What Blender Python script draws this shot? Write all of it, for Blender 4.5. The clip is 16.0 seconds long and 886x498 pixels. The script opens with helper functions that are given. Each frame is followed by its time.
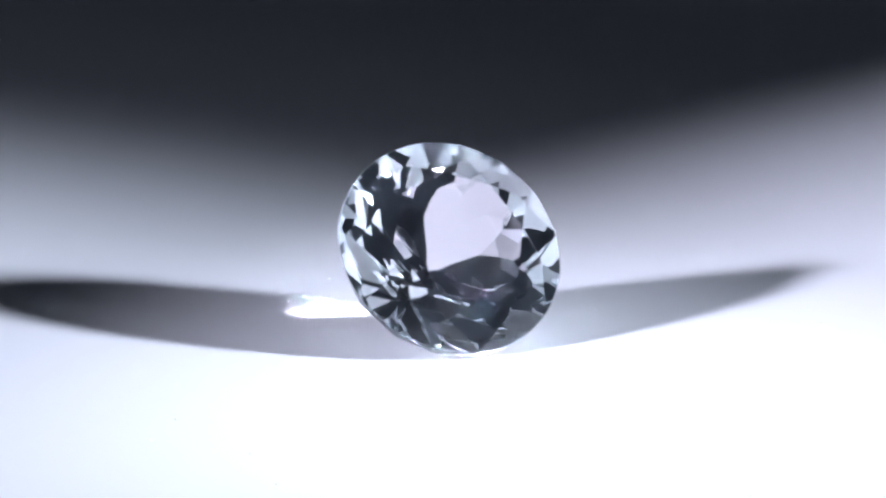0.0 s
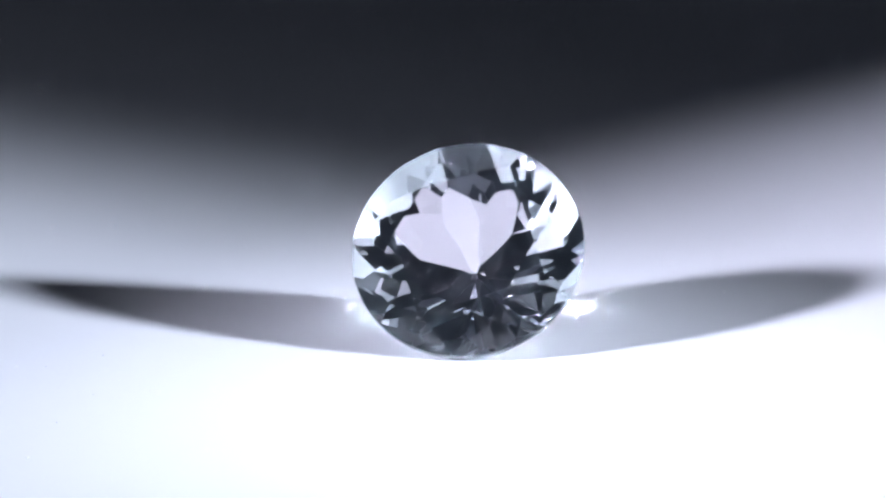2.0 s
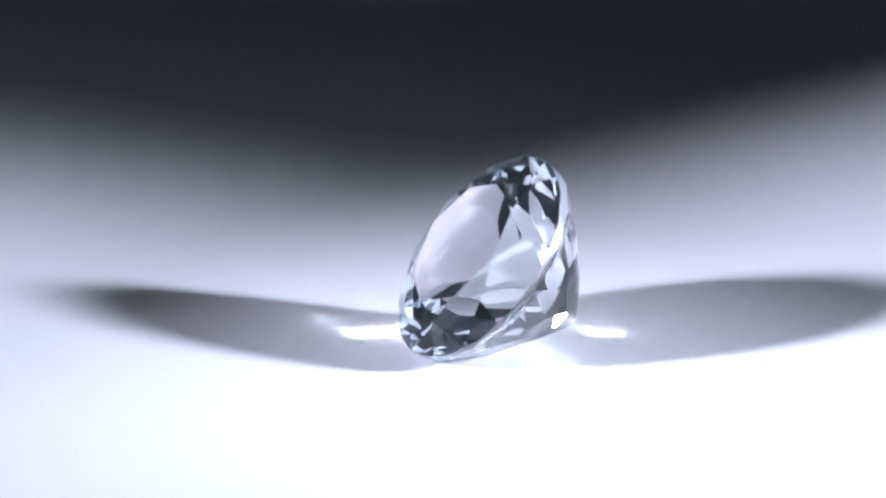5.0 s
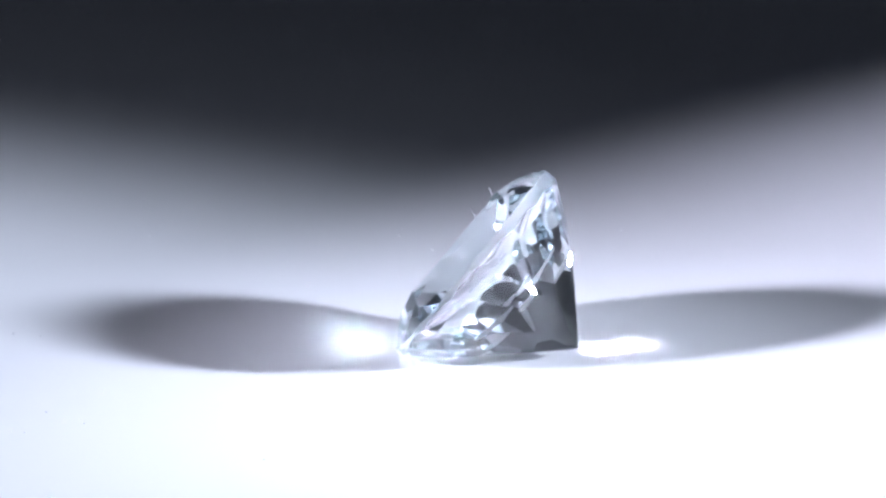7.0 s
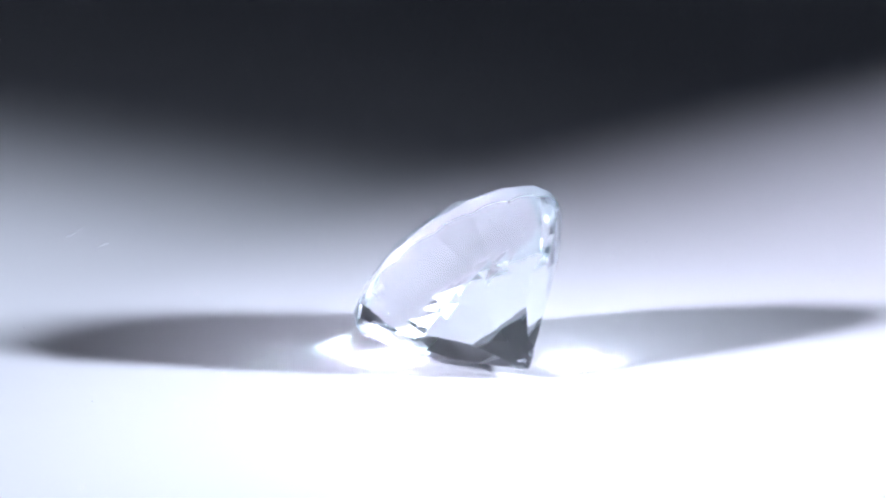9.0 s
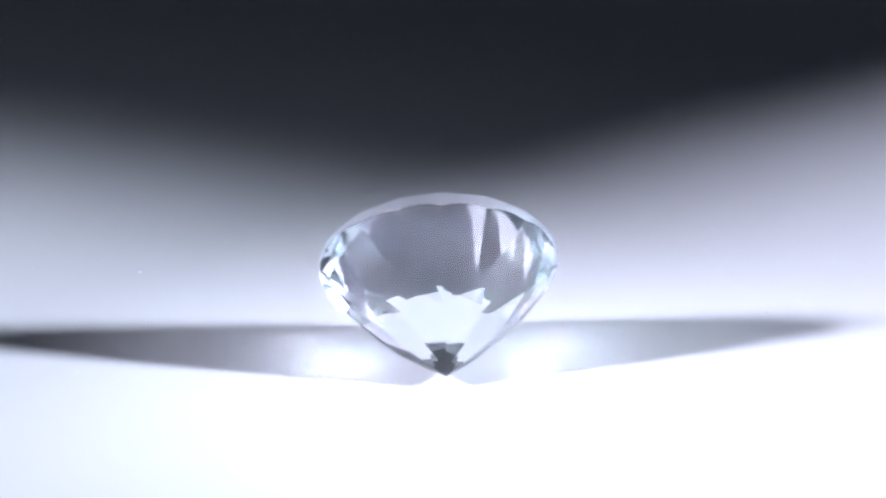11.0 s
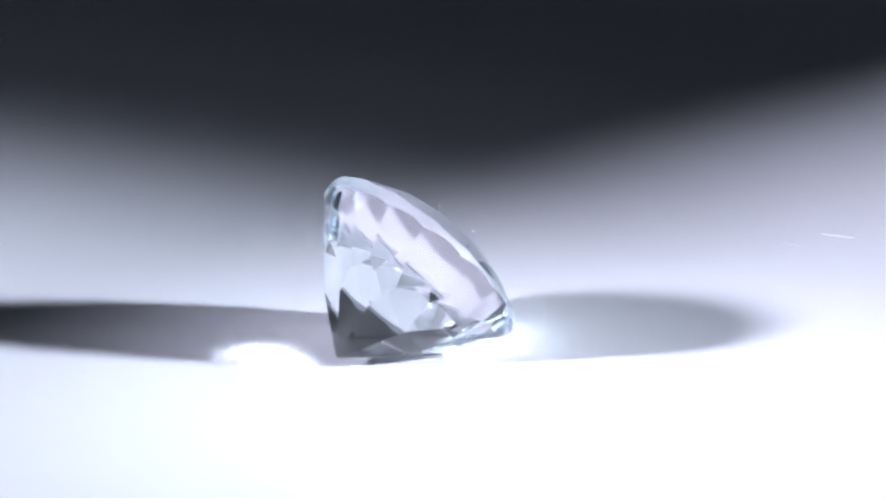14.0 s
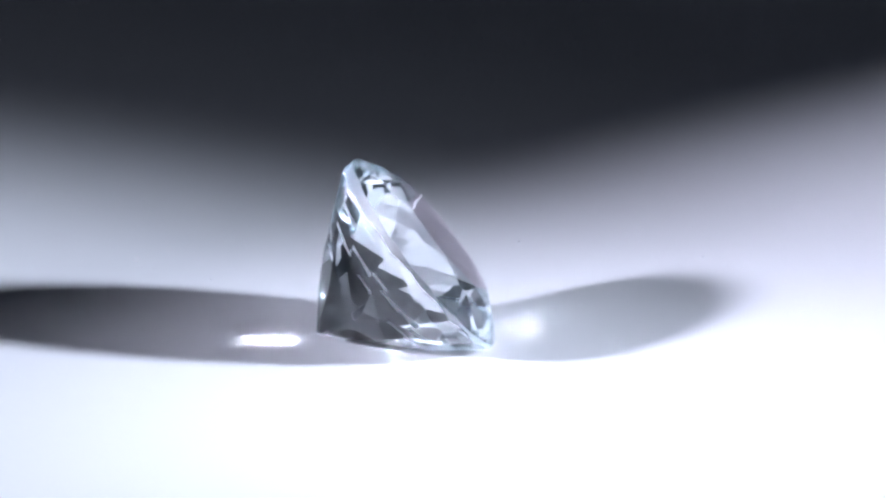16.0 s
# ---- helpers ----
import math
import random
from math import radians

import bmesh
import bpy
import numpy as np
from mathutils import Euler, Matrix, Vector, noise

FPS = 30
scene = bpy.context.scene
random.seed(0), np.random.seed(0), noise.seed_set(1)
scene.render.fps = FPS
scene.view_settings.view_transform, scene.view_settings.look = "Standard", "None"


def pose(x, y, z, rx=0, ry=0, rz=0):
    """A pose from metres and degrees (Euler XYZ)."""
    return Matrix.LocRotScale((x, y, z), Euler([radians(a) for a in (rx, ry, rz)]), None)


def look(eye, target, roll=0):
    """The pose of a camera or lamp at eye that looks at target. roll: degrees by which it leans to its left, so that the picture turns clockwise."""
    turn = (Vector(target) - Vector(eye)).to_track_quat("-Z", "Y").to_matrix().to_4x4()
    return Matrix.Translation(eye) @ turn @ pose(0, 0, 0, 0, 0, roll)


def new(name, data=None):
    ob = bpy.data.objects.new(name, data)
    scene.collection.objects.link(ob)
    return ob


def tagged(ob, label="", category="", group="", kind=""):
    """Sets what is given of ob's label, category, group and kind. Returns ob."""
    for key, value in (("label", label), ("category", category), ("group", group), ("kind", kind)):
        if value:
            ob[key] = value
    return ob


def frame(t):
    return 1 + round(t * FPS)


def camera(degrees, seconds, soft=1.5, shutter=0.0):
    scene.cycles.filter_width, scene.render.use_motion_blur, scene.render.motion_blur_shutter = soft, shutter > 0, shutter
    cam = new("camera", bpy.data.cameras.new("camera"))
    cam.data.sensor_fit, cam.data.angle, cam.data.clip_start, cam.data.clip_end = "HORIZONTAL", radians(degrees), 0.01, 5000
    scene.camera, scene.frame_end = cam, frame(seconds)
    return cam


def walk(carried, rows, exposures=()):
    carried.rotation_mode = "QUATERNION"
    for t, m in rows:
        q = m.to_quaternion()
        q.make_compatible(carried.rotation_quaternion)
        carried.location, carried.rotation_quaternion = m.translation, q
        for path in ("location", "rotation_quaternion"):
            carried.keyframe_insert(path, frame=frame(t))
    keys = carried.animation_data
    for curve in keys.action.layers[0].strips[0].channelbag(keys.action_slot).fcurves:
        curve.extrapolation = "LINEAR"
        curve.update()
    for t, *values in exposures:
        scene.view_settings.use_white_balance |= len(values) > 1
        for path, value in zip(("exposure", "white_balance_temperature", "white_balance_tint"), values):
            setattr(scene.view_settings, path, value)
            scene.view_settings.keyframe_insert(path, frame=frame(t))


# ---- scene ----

MM = 0.001

# camera: a long macro lens that stands still in front of the turntable
cam = camera(12.0, 16.0, soft=2.7)
EYE = (0.0, -136.67 * MM, 43.382 * MM)
AIM = (-0.2394 * MM, 4.4387 * MM, 2.1851 * MM)
walk(cam, [(0.0, look(EYE, AIM)), (16.0, look(EYE, AIM))], exposures=[(0.0, 0.0), (16.0, 0.0)])

scene.cycles.sample_clamp_indirect, scene.cycles.sample_clamp_direct, scene.cycles.blur_glossy = 0, 0, 0
scene.cycles.caustics_reflective = scene.cycles.caustics_refractive = True
scene.cycles.max_bounces = scene.cycles.transmission_bounces = scene.cycles.glossy_bounces = 32   # light runs round inside the stone

# ---- light: two small LED heads close to the stone, a dim room round them ----
world = bpy.data.worlds.new("room_dark")
scene.world = world
world.use_nodes = True
world.node_tree.nodes["Background"].inputs[0].default_value = (0.5, 0.55, 0.7, 1)
world.node_tree.nodes["Background"].inputs[1].default_value = 0.02


def led(eye, heading, down, half, blend, watts, colour, radius):
    """A small LED head, or a fill spot added to one, at eye (millimetres) with a soft-edged beam; heading, down and
    half in degrees.
    """
    lamp = bpy.data.lights.new("led_or_fill", "SPOT")
    lamp.energy, lamp.shadow_soft_size, lamp.color = watts, radius * MM, colour
    lamp.spot_size, lamp.spot_blend = radians(2 * half), blend
    h, d = radians(heading), radians(down)
    way = Vector((math.cos(h) * math.cos(d), math.sin(h) * math.cos(d), -math.sin(d)))
    ob = new("led_or_fill", lamp)
    ob.matrix_world = look(Vector(eye) * MM, (Vector(eye) + way) * MM)
    return ob


LEFT, RIGHT = (-122.6, -56.9, 65.0), (133.5, -37.6, 57.1)
VIOLET, COOL = (0.886, 0.910, 1.165), (0.846, 0.924, 1.155)
led(LEFT, 21.38, 14.72, 12.15, 0.2, 3.12, VIOLET, 8.5)      # beam
led(LEFT, 21.38, 14.72, 13.4, 1.0, 0.40, VIOLET, 7.8)      # spill round the beam
led(LEFT, -13.0, 24.0, 24.0, 0.5, 0.9, VIOLET, 7.0)         # added fill towards the camera, brightens the plate that the stone mirrors
led(RIGHT, 168.81, 12.92, 14.1, 0.69, 3.42, COOL, 8.5)
led(RIGHT, 168.81, 12.92, 23.0, 1.0, 0.11, COOL, 7.8)
# the same added fill on the right, towards the camera
led(RIGHT, 198.0, 22.0, 24.0, 0.5, 0.6, COOL, 7.0)

# added overhead fill for the unlit plate, not a lamp of the room
overhead_fill = bpy.data.lights.new("overhead_fill", "AREA")
overhead_fill.energy, overhead_fill.size, overhead_fill.color = 0.35, 1.6, (0.68, 0.78, 1.06)
new("overhead_fill", overhead_fill).matrix_world = look((0, 0, 1.6), (0, 0, 0))


# ---- materials ----
def material(name):
    m = bpy.data.materials.new(name)
    m.use_nodes = True
    return m, m.node_tree.nodes, m.node_tree.links


def surface(name, low, high, scale, rough, bump=0.0, bump_scale=0.0, coat=0.0, metal=0.0):
    """A painted, moulded or wooden surface: two scales of noise vary colour, roughness and relief."""
    m, n, l = material(name)
    b = n["Principled BSDF"]
    at = n.new("ShaderNodeTexCoord")
    wide, fine = n.new("ShaderNodeTexNoise"), n.new("ShaderNodeTexNoise")
    wide.inputs["Scale"].default_value, fine.inputs["Scale"].default_value = scale, bump_scale or scale * 8
    wide.inputs["Detail"].default_value = fine.inputs["Detail"].default_value = 5
    mix = n.new("ShaderNodeMix")
    mix.data_type = "RGBA"
    mix.inputs["A"].default_value, mix.inputs["B"].default_value = (*low, 1), (*high, 1)
    r = n.new("ShaderNodeMapRange")
    r.inputs["To Min"].default_value, r.inputs["To Max"].default_value = rough * 0.85, rough * 1.15
    rel = n.new("ShaderNodeBump")
    rel.inputs["Strength"].default_value, rel.inputs["Distance"].default_value = bump, 0.0001
    for a, c in ((at.outputs["Object"], wide.inputs["Vector"]), (at.outputs["Object"], fine.inputs["Vector"]), (wide.outputs["Fac"], mix.inputs["Factor"]),
                 (mix.outputs["Result"], b.inputs["Base Color"]), (fine.outputs["Fac"], r.inputs["Value"]), (r.outputs["Result"], b.inputs["Roughness"]),
                 (fine.outputs["Fac"], rel.inputs["Height"]), (rel.outputs["Normal"], b.inputs["Normal"])):
        l.new(a, c)
    b.inputs["Metallic"].default_value, b.inputs["Coat Weight"].default_value = metal, coat
    return m


def stone_material(name, rough, colour=(0.973, 0.983, 0.985), dust=0.0):
    """Clear pale blue stone. dust: the share of the surface under a patchy film of fine dust, coloured blue to lift
    the dark facets.
    """
    m, n, l = material(name)
    n.remove(n["Principled BSDF"])
    g = n.new("ShaderNodeBsdfGlass")
    g.inputs["Color"].default_value = (*colour, 1)
    g.inputs["Roughness"].default_value, g.inputs["IOR"].default_value = rough, 1.62
    last = g.outputs[0]
    if dust:
        at = n.new("ShaderNodeTexCoord")
        film, grain = n.new("ShaderNodeTexNoise"), n.new("ShaderNodeTexNoise")
        film.inputs["Scale"].default_value, grain.inputs["Scale"].default_value = 900, 14000
        film.inputs["Detail"].default_value, grain.inputs["Detail"].default_value = 4, 2
        wide, fine, both = n.new("ShaderNodeMapRange"), n.new("ShaderNodeMapRange"), n.new("ShaderNodeMath")
        for r, low, high, least, most in ((wide, 0.35, 0.7, 0.4, 1.9), (fine, 0.52, 0.78, 0.7, 2.4)):
            for key, value in (("From Min", low), ("From Max", high), ("To Min", least), ("To Max", most)):
                r.inputs[key].default_value = value
        both.operation = "MULTIPLY"
        share = n.new("ShaderNodeMath")
        share.operation, share.inputs[1].default_value = "MULTIPLY", dust
        for a, c in ((at.outputs["Object"], film.inputs["Vector"]), (at.outputs["Object"], grain.inputs["Vector"]), (film.outputs["Fac"], wide.inputs["Value"]),
                     (grain.outputs["Fac"], fine.inputs["Value"]), (wide.outputs["Result"], both.inputs[0]), (fine.outputs["Result"], both.inputs[1]), (both.outputs[0], share.inputs[0])):
            l.new(a, c)
        hazed_powder, mixed = n.new("ShaderNodeBsdfDiffuse"), n.new("ShaderNodeMixShader")
        # bluish haze painted into the dust colour, brightens the stone's dark facets
        hazed_powder.inputs["Color"].default_value = (0.56, 0.72, 0.86, 1)
        for a, c in ((share.outputs[0], mixed.inputs[0]), (last, mixed.inputs[1]), (hazed_powder.outputs[0], mixed.inputs[2])):
            l.new(a, c)
        last = mixed.outputs[0]
    l.new(last, n["Material Output"].inputs["Surface"])
    return m


# the cut of the stone, millimetres and degrees
RADIUS, REST, GIRDLE, CROWN, TABLE = 4.0, 51.64, 0.24, 0.86, 2.42
TIP_R, TIP_Z, TIP_STEEP = 1.89, 1.628, 45.5          # the second tier of the pavilion begins here
BREAK_R, BREAK_STEEP = 2.15, 49.5                    # small diamond facets between the two tiers
CULET_R, CULET_STEEP = 0.90, 41.0                    # flatter facets at the point, every second one larger
DEPTH = TIP_Z + (RADIUS - TIP_R) * math.tan(radians(REST))
TOP = DEPTH + GIRDLE + CROWN

WHITE = surface("white_acrylic", (0.78, 0.79, 0.80), (0.82, 0.82, 0.83), 60, 0.45, 0.05, 900)
GEM, GROUND = stone_material("pale_blue_gem", 0.0), stone_material("ground_gem_edge", 0.5)
DUSTY_HAZED = stone_material("dusty_hazed_blue_gem", 0.0, (0.948, 0.978, 0.988), 0.009)
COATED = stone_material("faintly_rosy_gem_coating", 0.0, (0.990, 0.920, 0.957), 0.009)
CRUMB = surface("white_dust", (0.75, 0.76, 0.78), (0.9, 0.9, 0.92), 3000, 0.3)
LINT = surface("pale_lint", (0.55, 0.55, 0.58), (0.75, 0.75, 0.78), 3000, 0.8)
PAINT = surface("bounce_wall_paint", (0.68, 0.69, 0.71), (0.74, 0.74, 0.75), 3, 0.7, 0.2, 60)
BOUNCE_WHITE = surface("white_bounce_laminate", (0.66, 0.67, 0.68), (0.72, 0.72, 0.73), 12, 0.4, 0.1, 300)


# ---- helpers of the scene ----
def part(name, bm, mat, parent=None, label=""):
    me = bpy.data.meshes.new(name)
    bmesh.ops.recalc_face_normals(bm, faces=bm.faces)
    bm.to_mesh(me)
    bm.free()
    me.materials.append(mat)
    ob = new(name, me)
    ob.parent = parent
    return tagged(ob, label) if label else ob


def block(bm, x0, x1, y0, y1, z0, z1, bevel=0.0):
    made = bmesh.ops.create_cube(bm, size=1, matrix=Matrix.Translation(((x0 + x1) / 2, (y0 + y1) / 2, (z0 + z1) / 2)) @ Matrix.Diagonal((x1 - x0, y1 - y0, z1 - z0, 1)))
    if bevel:
        bmesh.ops.bevel(bm, geom=list({e for v in made["verts"] for e in v.link_edges}), offset=bevel, segments=2, affect="EDGES")
    return bm


def lathe(profile, steps=160):
    """A turned solid from (radius, height) pairs, first and last on the axis."""
    bm = bmesh.new()
    rings = []
    for r, z in profile:
        if r == 0:
            rings.append([bm.verts.new((0, 0, z))] * steps)
        else:
            rings.append([bm.verts.new((r * math.cos(2 * math.pi * k / steps), r * math.sin(2 * math.pi * k / steps), z)) for k in range(steps)])
    for a, b in zip(rings, rings[1:]):
        for k in range(steps):
            corners = list(dict.fromkeys((a[k], a[(k + 1) % steps], b[(k + 1) % steps], b[k])))
            if len(corners) > 2:
                bm.faces.new(corners)
    return bm


# ---- the turn: clockwise as seen from above ----
RATE, FRONT = 18.319, 1.2


def turn(t):
    return Matrix.Rotation(radians(-RATE * (t - FRONT)), 4, "Z")


STEPS = [k * 0.2 for k in range(81)]


# ---- the dim unseen room and the table, kept pale to bounce light ----
def room():
    # unseen walls, set close and pale to brighten the stone's dark facets
    w, low, high = 0.9, -0.75, 1.65
    for name, box in (("floor", (-w, w, -w, w, low - 0.1, low)), ("ceiling", (-w, w, -w, w, high, high + 0.1)),
                      ("wall_north", (-w, w, w, w + 0.1, low, high)), ("wall_south", (-w, w, -w - 0.1, -w, low, high)),
                      ("wall_east", (w, w + 0.1, -w, w, low, high)), ("wall_west", (-w - 0.1, -w, -w, w, low, high))):
        tagged(part(name, block(bmesh.new(), *box), PAINT), "unseen plain grey painted " + name.split("_")[0] + " of the dim room", name.split("_")[0], kind="structure")


def table():
    # unseen support, made white as a reflector for the stone's dark facets
    base = tagged(new("table"), "unseen white table under the turntable, bounces light into the stone", "table")
    base.location = (0, 0, -0.75)
    part("tabletop", block(bmesh.new(), -0.6, 0.6, -0.4, 0.4, 0.69, 0.72, 0.004), BOUNCE_WHITE, base)
    for x in (-0.55, 0.55):
        for y in (-0.35, 0.35):
            part("leg", block(bmesh.new(), x - 0.025, x + 0.025, y - 0.025, y + 0.025, 0, 0.69, 0.003), BOUNCE_WHITE, base)


def turntable():
    base = tagged(new("turntable"), "plain white acrylic display turntable, slowly turning", "turntable")
    part("foot", lathe([(0, -0.03), (0.07, -0.03), (0.071, -0.029), (0.071, -0.014), (0, -0.014)]), WHITE, base)
    plate = part("plate", lathe([(0, 0), (0.04, 0), (0.0985, 0), (0.0996, -0.0004), (0.1, -0.0015), (0.1, -0.0115), (0.0996, -0.0126), (0.0985, -0.013), (0, -0.013)]), WHITE, base)
    return plate


# ---- the stone ----

def gemstone():
    """A round brilliant, cut facet by facet out of a round blank; culet at the origin. It lies on one main facet."""
    point = TIP_Z - TIP_R * math.tan(radians(TIP_STEEP)) * math.cos(radians(22.5))
    ridge = point + CULET_R * math.tan(radians(TIP_STEEP)) * math.cos(radians(22.5))
    low = DEPTH + GIRDLE
    bm = bmesh.new()
    bmesh.ops.create_cone(bm, cap_ends=True, segments=96, radius1=RADIUS, radius2=RADIUS, depth=12, matrix=Matrix.Translation((0, -0.05, 4)) @ Matrix.Diagonal((1, 0.975, 1, 1)))   # not quite round: the girdle is thicker on one side

    uneven = random.Random(7)

    def cut(azimuth, steep, r, z, side, wobble=1.0):
        a, s = radians(azimuth - 90 + uneven.uniform(-1.3, 1.3) * wobble), radians(steep + uneven.uniform(-0.7, 0.7) * wobble)
        n = Vector((math.sin(s) * math.cos(a), math.sin(s) * math.sin(a), side * math.cos(s)))
        made = bmesh.ops.bisect_plane(bm, geom=[*bm.verts, *bm.edges, *bm.faces], dist=1e-5, plane_co=(r * math.cos(a), r * math.sin(a), z), plane_no=n, clear_outer=True)
        rim = [e for e in made["geom_cut"] if isinstance(e, bmesh.types.BMEdge)]
        if len(rim) > 2:
            bmesh.ops.contextual_create(bm, geom=rim)

    bezel = math.degrees(math.atan2(CROWN, RADIUS - TABLE))
    halfway = RADIUS * math.cos(radians(11.25))
    for k in range(8):
        cut(45 * k, REST, TIP_R, TIP_Z, -1, 1.0 if k else 0.0)
    for k in range(8):
        cut(22.5 + 45 * k, TIP_STEEP, 0, point, -1)
    for k in range(8):
        cut(45 * k, BREAK_STEEP, BREAK_R, TIP_Z + (BREAK_R - TIP_R) * math.tan(radians(REST)), -1)
    for k in range(8):
        share = 1.0 if k % 2 else 0.62
        cut(45 * k, CULET_STEEP, CULET_R * share, point + (ridge - point) * share, -1)
    for k in range(16):
        cut(11.25 + 22.5 * k, REST + 2.5, halfway, DEPTH, -1)
    cut(0, 0, 0, TOP, 1, 0.0)
    for k in range(8):
        cut(45 * k, bezel, RADIUS, low, 1)
    for k in range(8):
        cut(22.5 + 45 * k, bezel - 12, TABLE * math.cos(radians(22.5)), TOP, 1)
    for k in range(16):
        cut(11.25 + 22.5 * k, bezel + 5.5, halfway, low, 1)
    bmesh.ops.remove_doubles(bm, verts=bm.verts, dist=1e-4)
    bmesh.ops.recalc_face_normals(bm, faces=bm.faces)
    bm.normal_update()
    group = {"pavilion": [], "girdle": [], "crown": [], "table_facet": []}
    for f in bm.faces:
        z = f.normal.z
        group["table_facet" if z > 0.999 else "crown" if z > 0.1 else "pavilion" if z < -0.1 else "girdle"].append([tuple(v.co * MM) for v in f.verts])
    bm.free()
    base = tagged(new("gemstone"), "pale icy blue round brilliant cut gemstone lying on its side", "gemstone")
    made = {}
    for name, faces in group.items():
        spots, polys = {}, []
        for f in faces:
            polys.append([spots.setdefault(c, len(spots)) for c in f])
        me = bpy.data.meshes.new(name)
        me.from_pydata(list(spots), [], polys)
        me.materials.append({"girdle": GROUND, "pavilion": GEM, "crown": DUSTY_HAZED, "table_facet": COATED}[name])
        made[name] = new(name, me)
        made[name].parent = made["crown"] if name == "table_facet" else base
    tagged(made["girdle"], "frosted thin wavy girdle band")
    return base


STONE_AT = Matrix.Translation((0.1729 * MM, 4.4607 * MM, 0.478 * MM)) @ Matrix.Rotation(radians(3.43), 4, "Z") @ Matrix.Rotation(radians(REST), 4, "X")


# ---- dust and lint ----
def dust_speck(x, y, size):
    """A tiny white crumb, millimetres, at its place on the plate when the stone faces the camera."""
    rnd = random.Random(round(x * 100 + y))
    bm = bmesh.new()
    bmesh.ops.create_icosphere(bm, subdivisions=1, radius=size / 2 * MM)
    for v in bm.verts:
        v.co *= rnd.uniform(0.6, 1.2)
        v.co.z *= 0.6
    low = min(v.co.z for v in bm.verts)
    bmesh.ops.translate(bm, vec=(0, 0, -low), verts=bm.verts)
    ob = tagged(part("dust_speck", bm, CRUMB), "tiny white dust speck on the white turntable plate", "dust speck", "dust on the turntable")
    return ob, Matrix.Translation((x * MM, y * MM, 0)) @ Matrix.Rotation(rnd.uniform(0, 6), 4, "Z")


def lint(points, thick, label, group):
    """A short hair-thin fibre along points (millimetres)."""
    bm = bmesh.new()
    last = None
    for k, p in enumerate(points):
        q = Vector(points[min(k + 1, len(points) - 1)]) - Vector(points[max(k - 1, 0)])
        side = q.cross(Vector((0.2, 0.1, 1))).normalized()
        over = side.cross(q).normalized()
        r = thick / 2 * (1 - 0.4 * k / len(points))
        ring = [bm.verts.new((Vector(p) + side * r * math.cos(a) + over * r * math.sin(a)) * MM) for a in (0, 1.257, 2.513, 3.77, 5.027)]
        if last:
            for n in range(5):
                bm.faces.new((last[n], last[(n + 1) % 5], ring[(n + 1) % 5], ring[n]))
        else:
            bm.faces.new(ring)
        last = ring
    bm.faces.new(last)
    return tagged(part("lint_fibre", bm, LINT), label, "lint fibre", group)


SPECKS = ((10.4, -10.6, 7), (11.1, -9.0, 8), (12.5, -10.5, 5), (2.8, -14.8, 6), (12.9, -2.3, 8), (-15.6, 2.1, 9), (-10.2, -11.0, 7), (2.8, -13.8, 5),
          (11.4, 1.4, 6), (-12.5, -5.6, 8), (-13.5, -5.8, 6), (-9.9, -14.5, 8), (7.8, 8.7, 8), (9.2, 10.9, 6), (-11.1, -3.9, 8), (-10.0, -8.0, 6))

room()
table()
plate = turntable()
stone = gemstone()


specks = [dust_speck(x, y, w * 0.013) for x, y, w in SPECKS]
ground_lint = [lint(((2.45, -17.6, 0.03), (2.8, -17.5, 0.05), (3.1, -17.3, 0.06), (3.4, -17.1, 0.03)), 0.024, "short pale lint fibre lying on the white plate", "lint on the turntable"),
               lint(((3.2, -19.3, 0.03), (2.7, -19.5, 0.06), (2.1, -19.9, 0.03)), 0.024, "short pale lint fibre lying on the white plate", "lint on the turntable")]
stone_lint = [lint(((-1.38, 1.70, TOP + 0.01), (-1.40, 1.76, TOP + 0.12), (-1.36, 1.85, TOP + 0.24), (-1.28, 1.86, TOP + 0.3)), 0.04, "tiny standing lint fibre on the stone's table", "lint on the stone"),
              lint(((0.42, 1.40, TOP + 0.01), (0.40, 1.44, TOP + 0.14), (0.43, 1.50, TOP + 0.3)), 0.03, "tiny standing lint fibre on the stone's table", "lint on the stone")]


def motions():
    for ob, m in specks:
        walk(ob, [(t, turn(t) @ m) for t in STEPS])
    for ob in ground_lint:
        walk(ob, [(t, turn(t)) for t in STEPS])
    for ob in stone_lint:
        walk(ob, [(t, turn(t) @ STONE_AT) for t in STEPS])
    walk(plate, [(t, turn(t)) for t in STEPS])
    walk(stone, [(t, turn(t) @ STONE_AT) for t in STEPS])


motions()
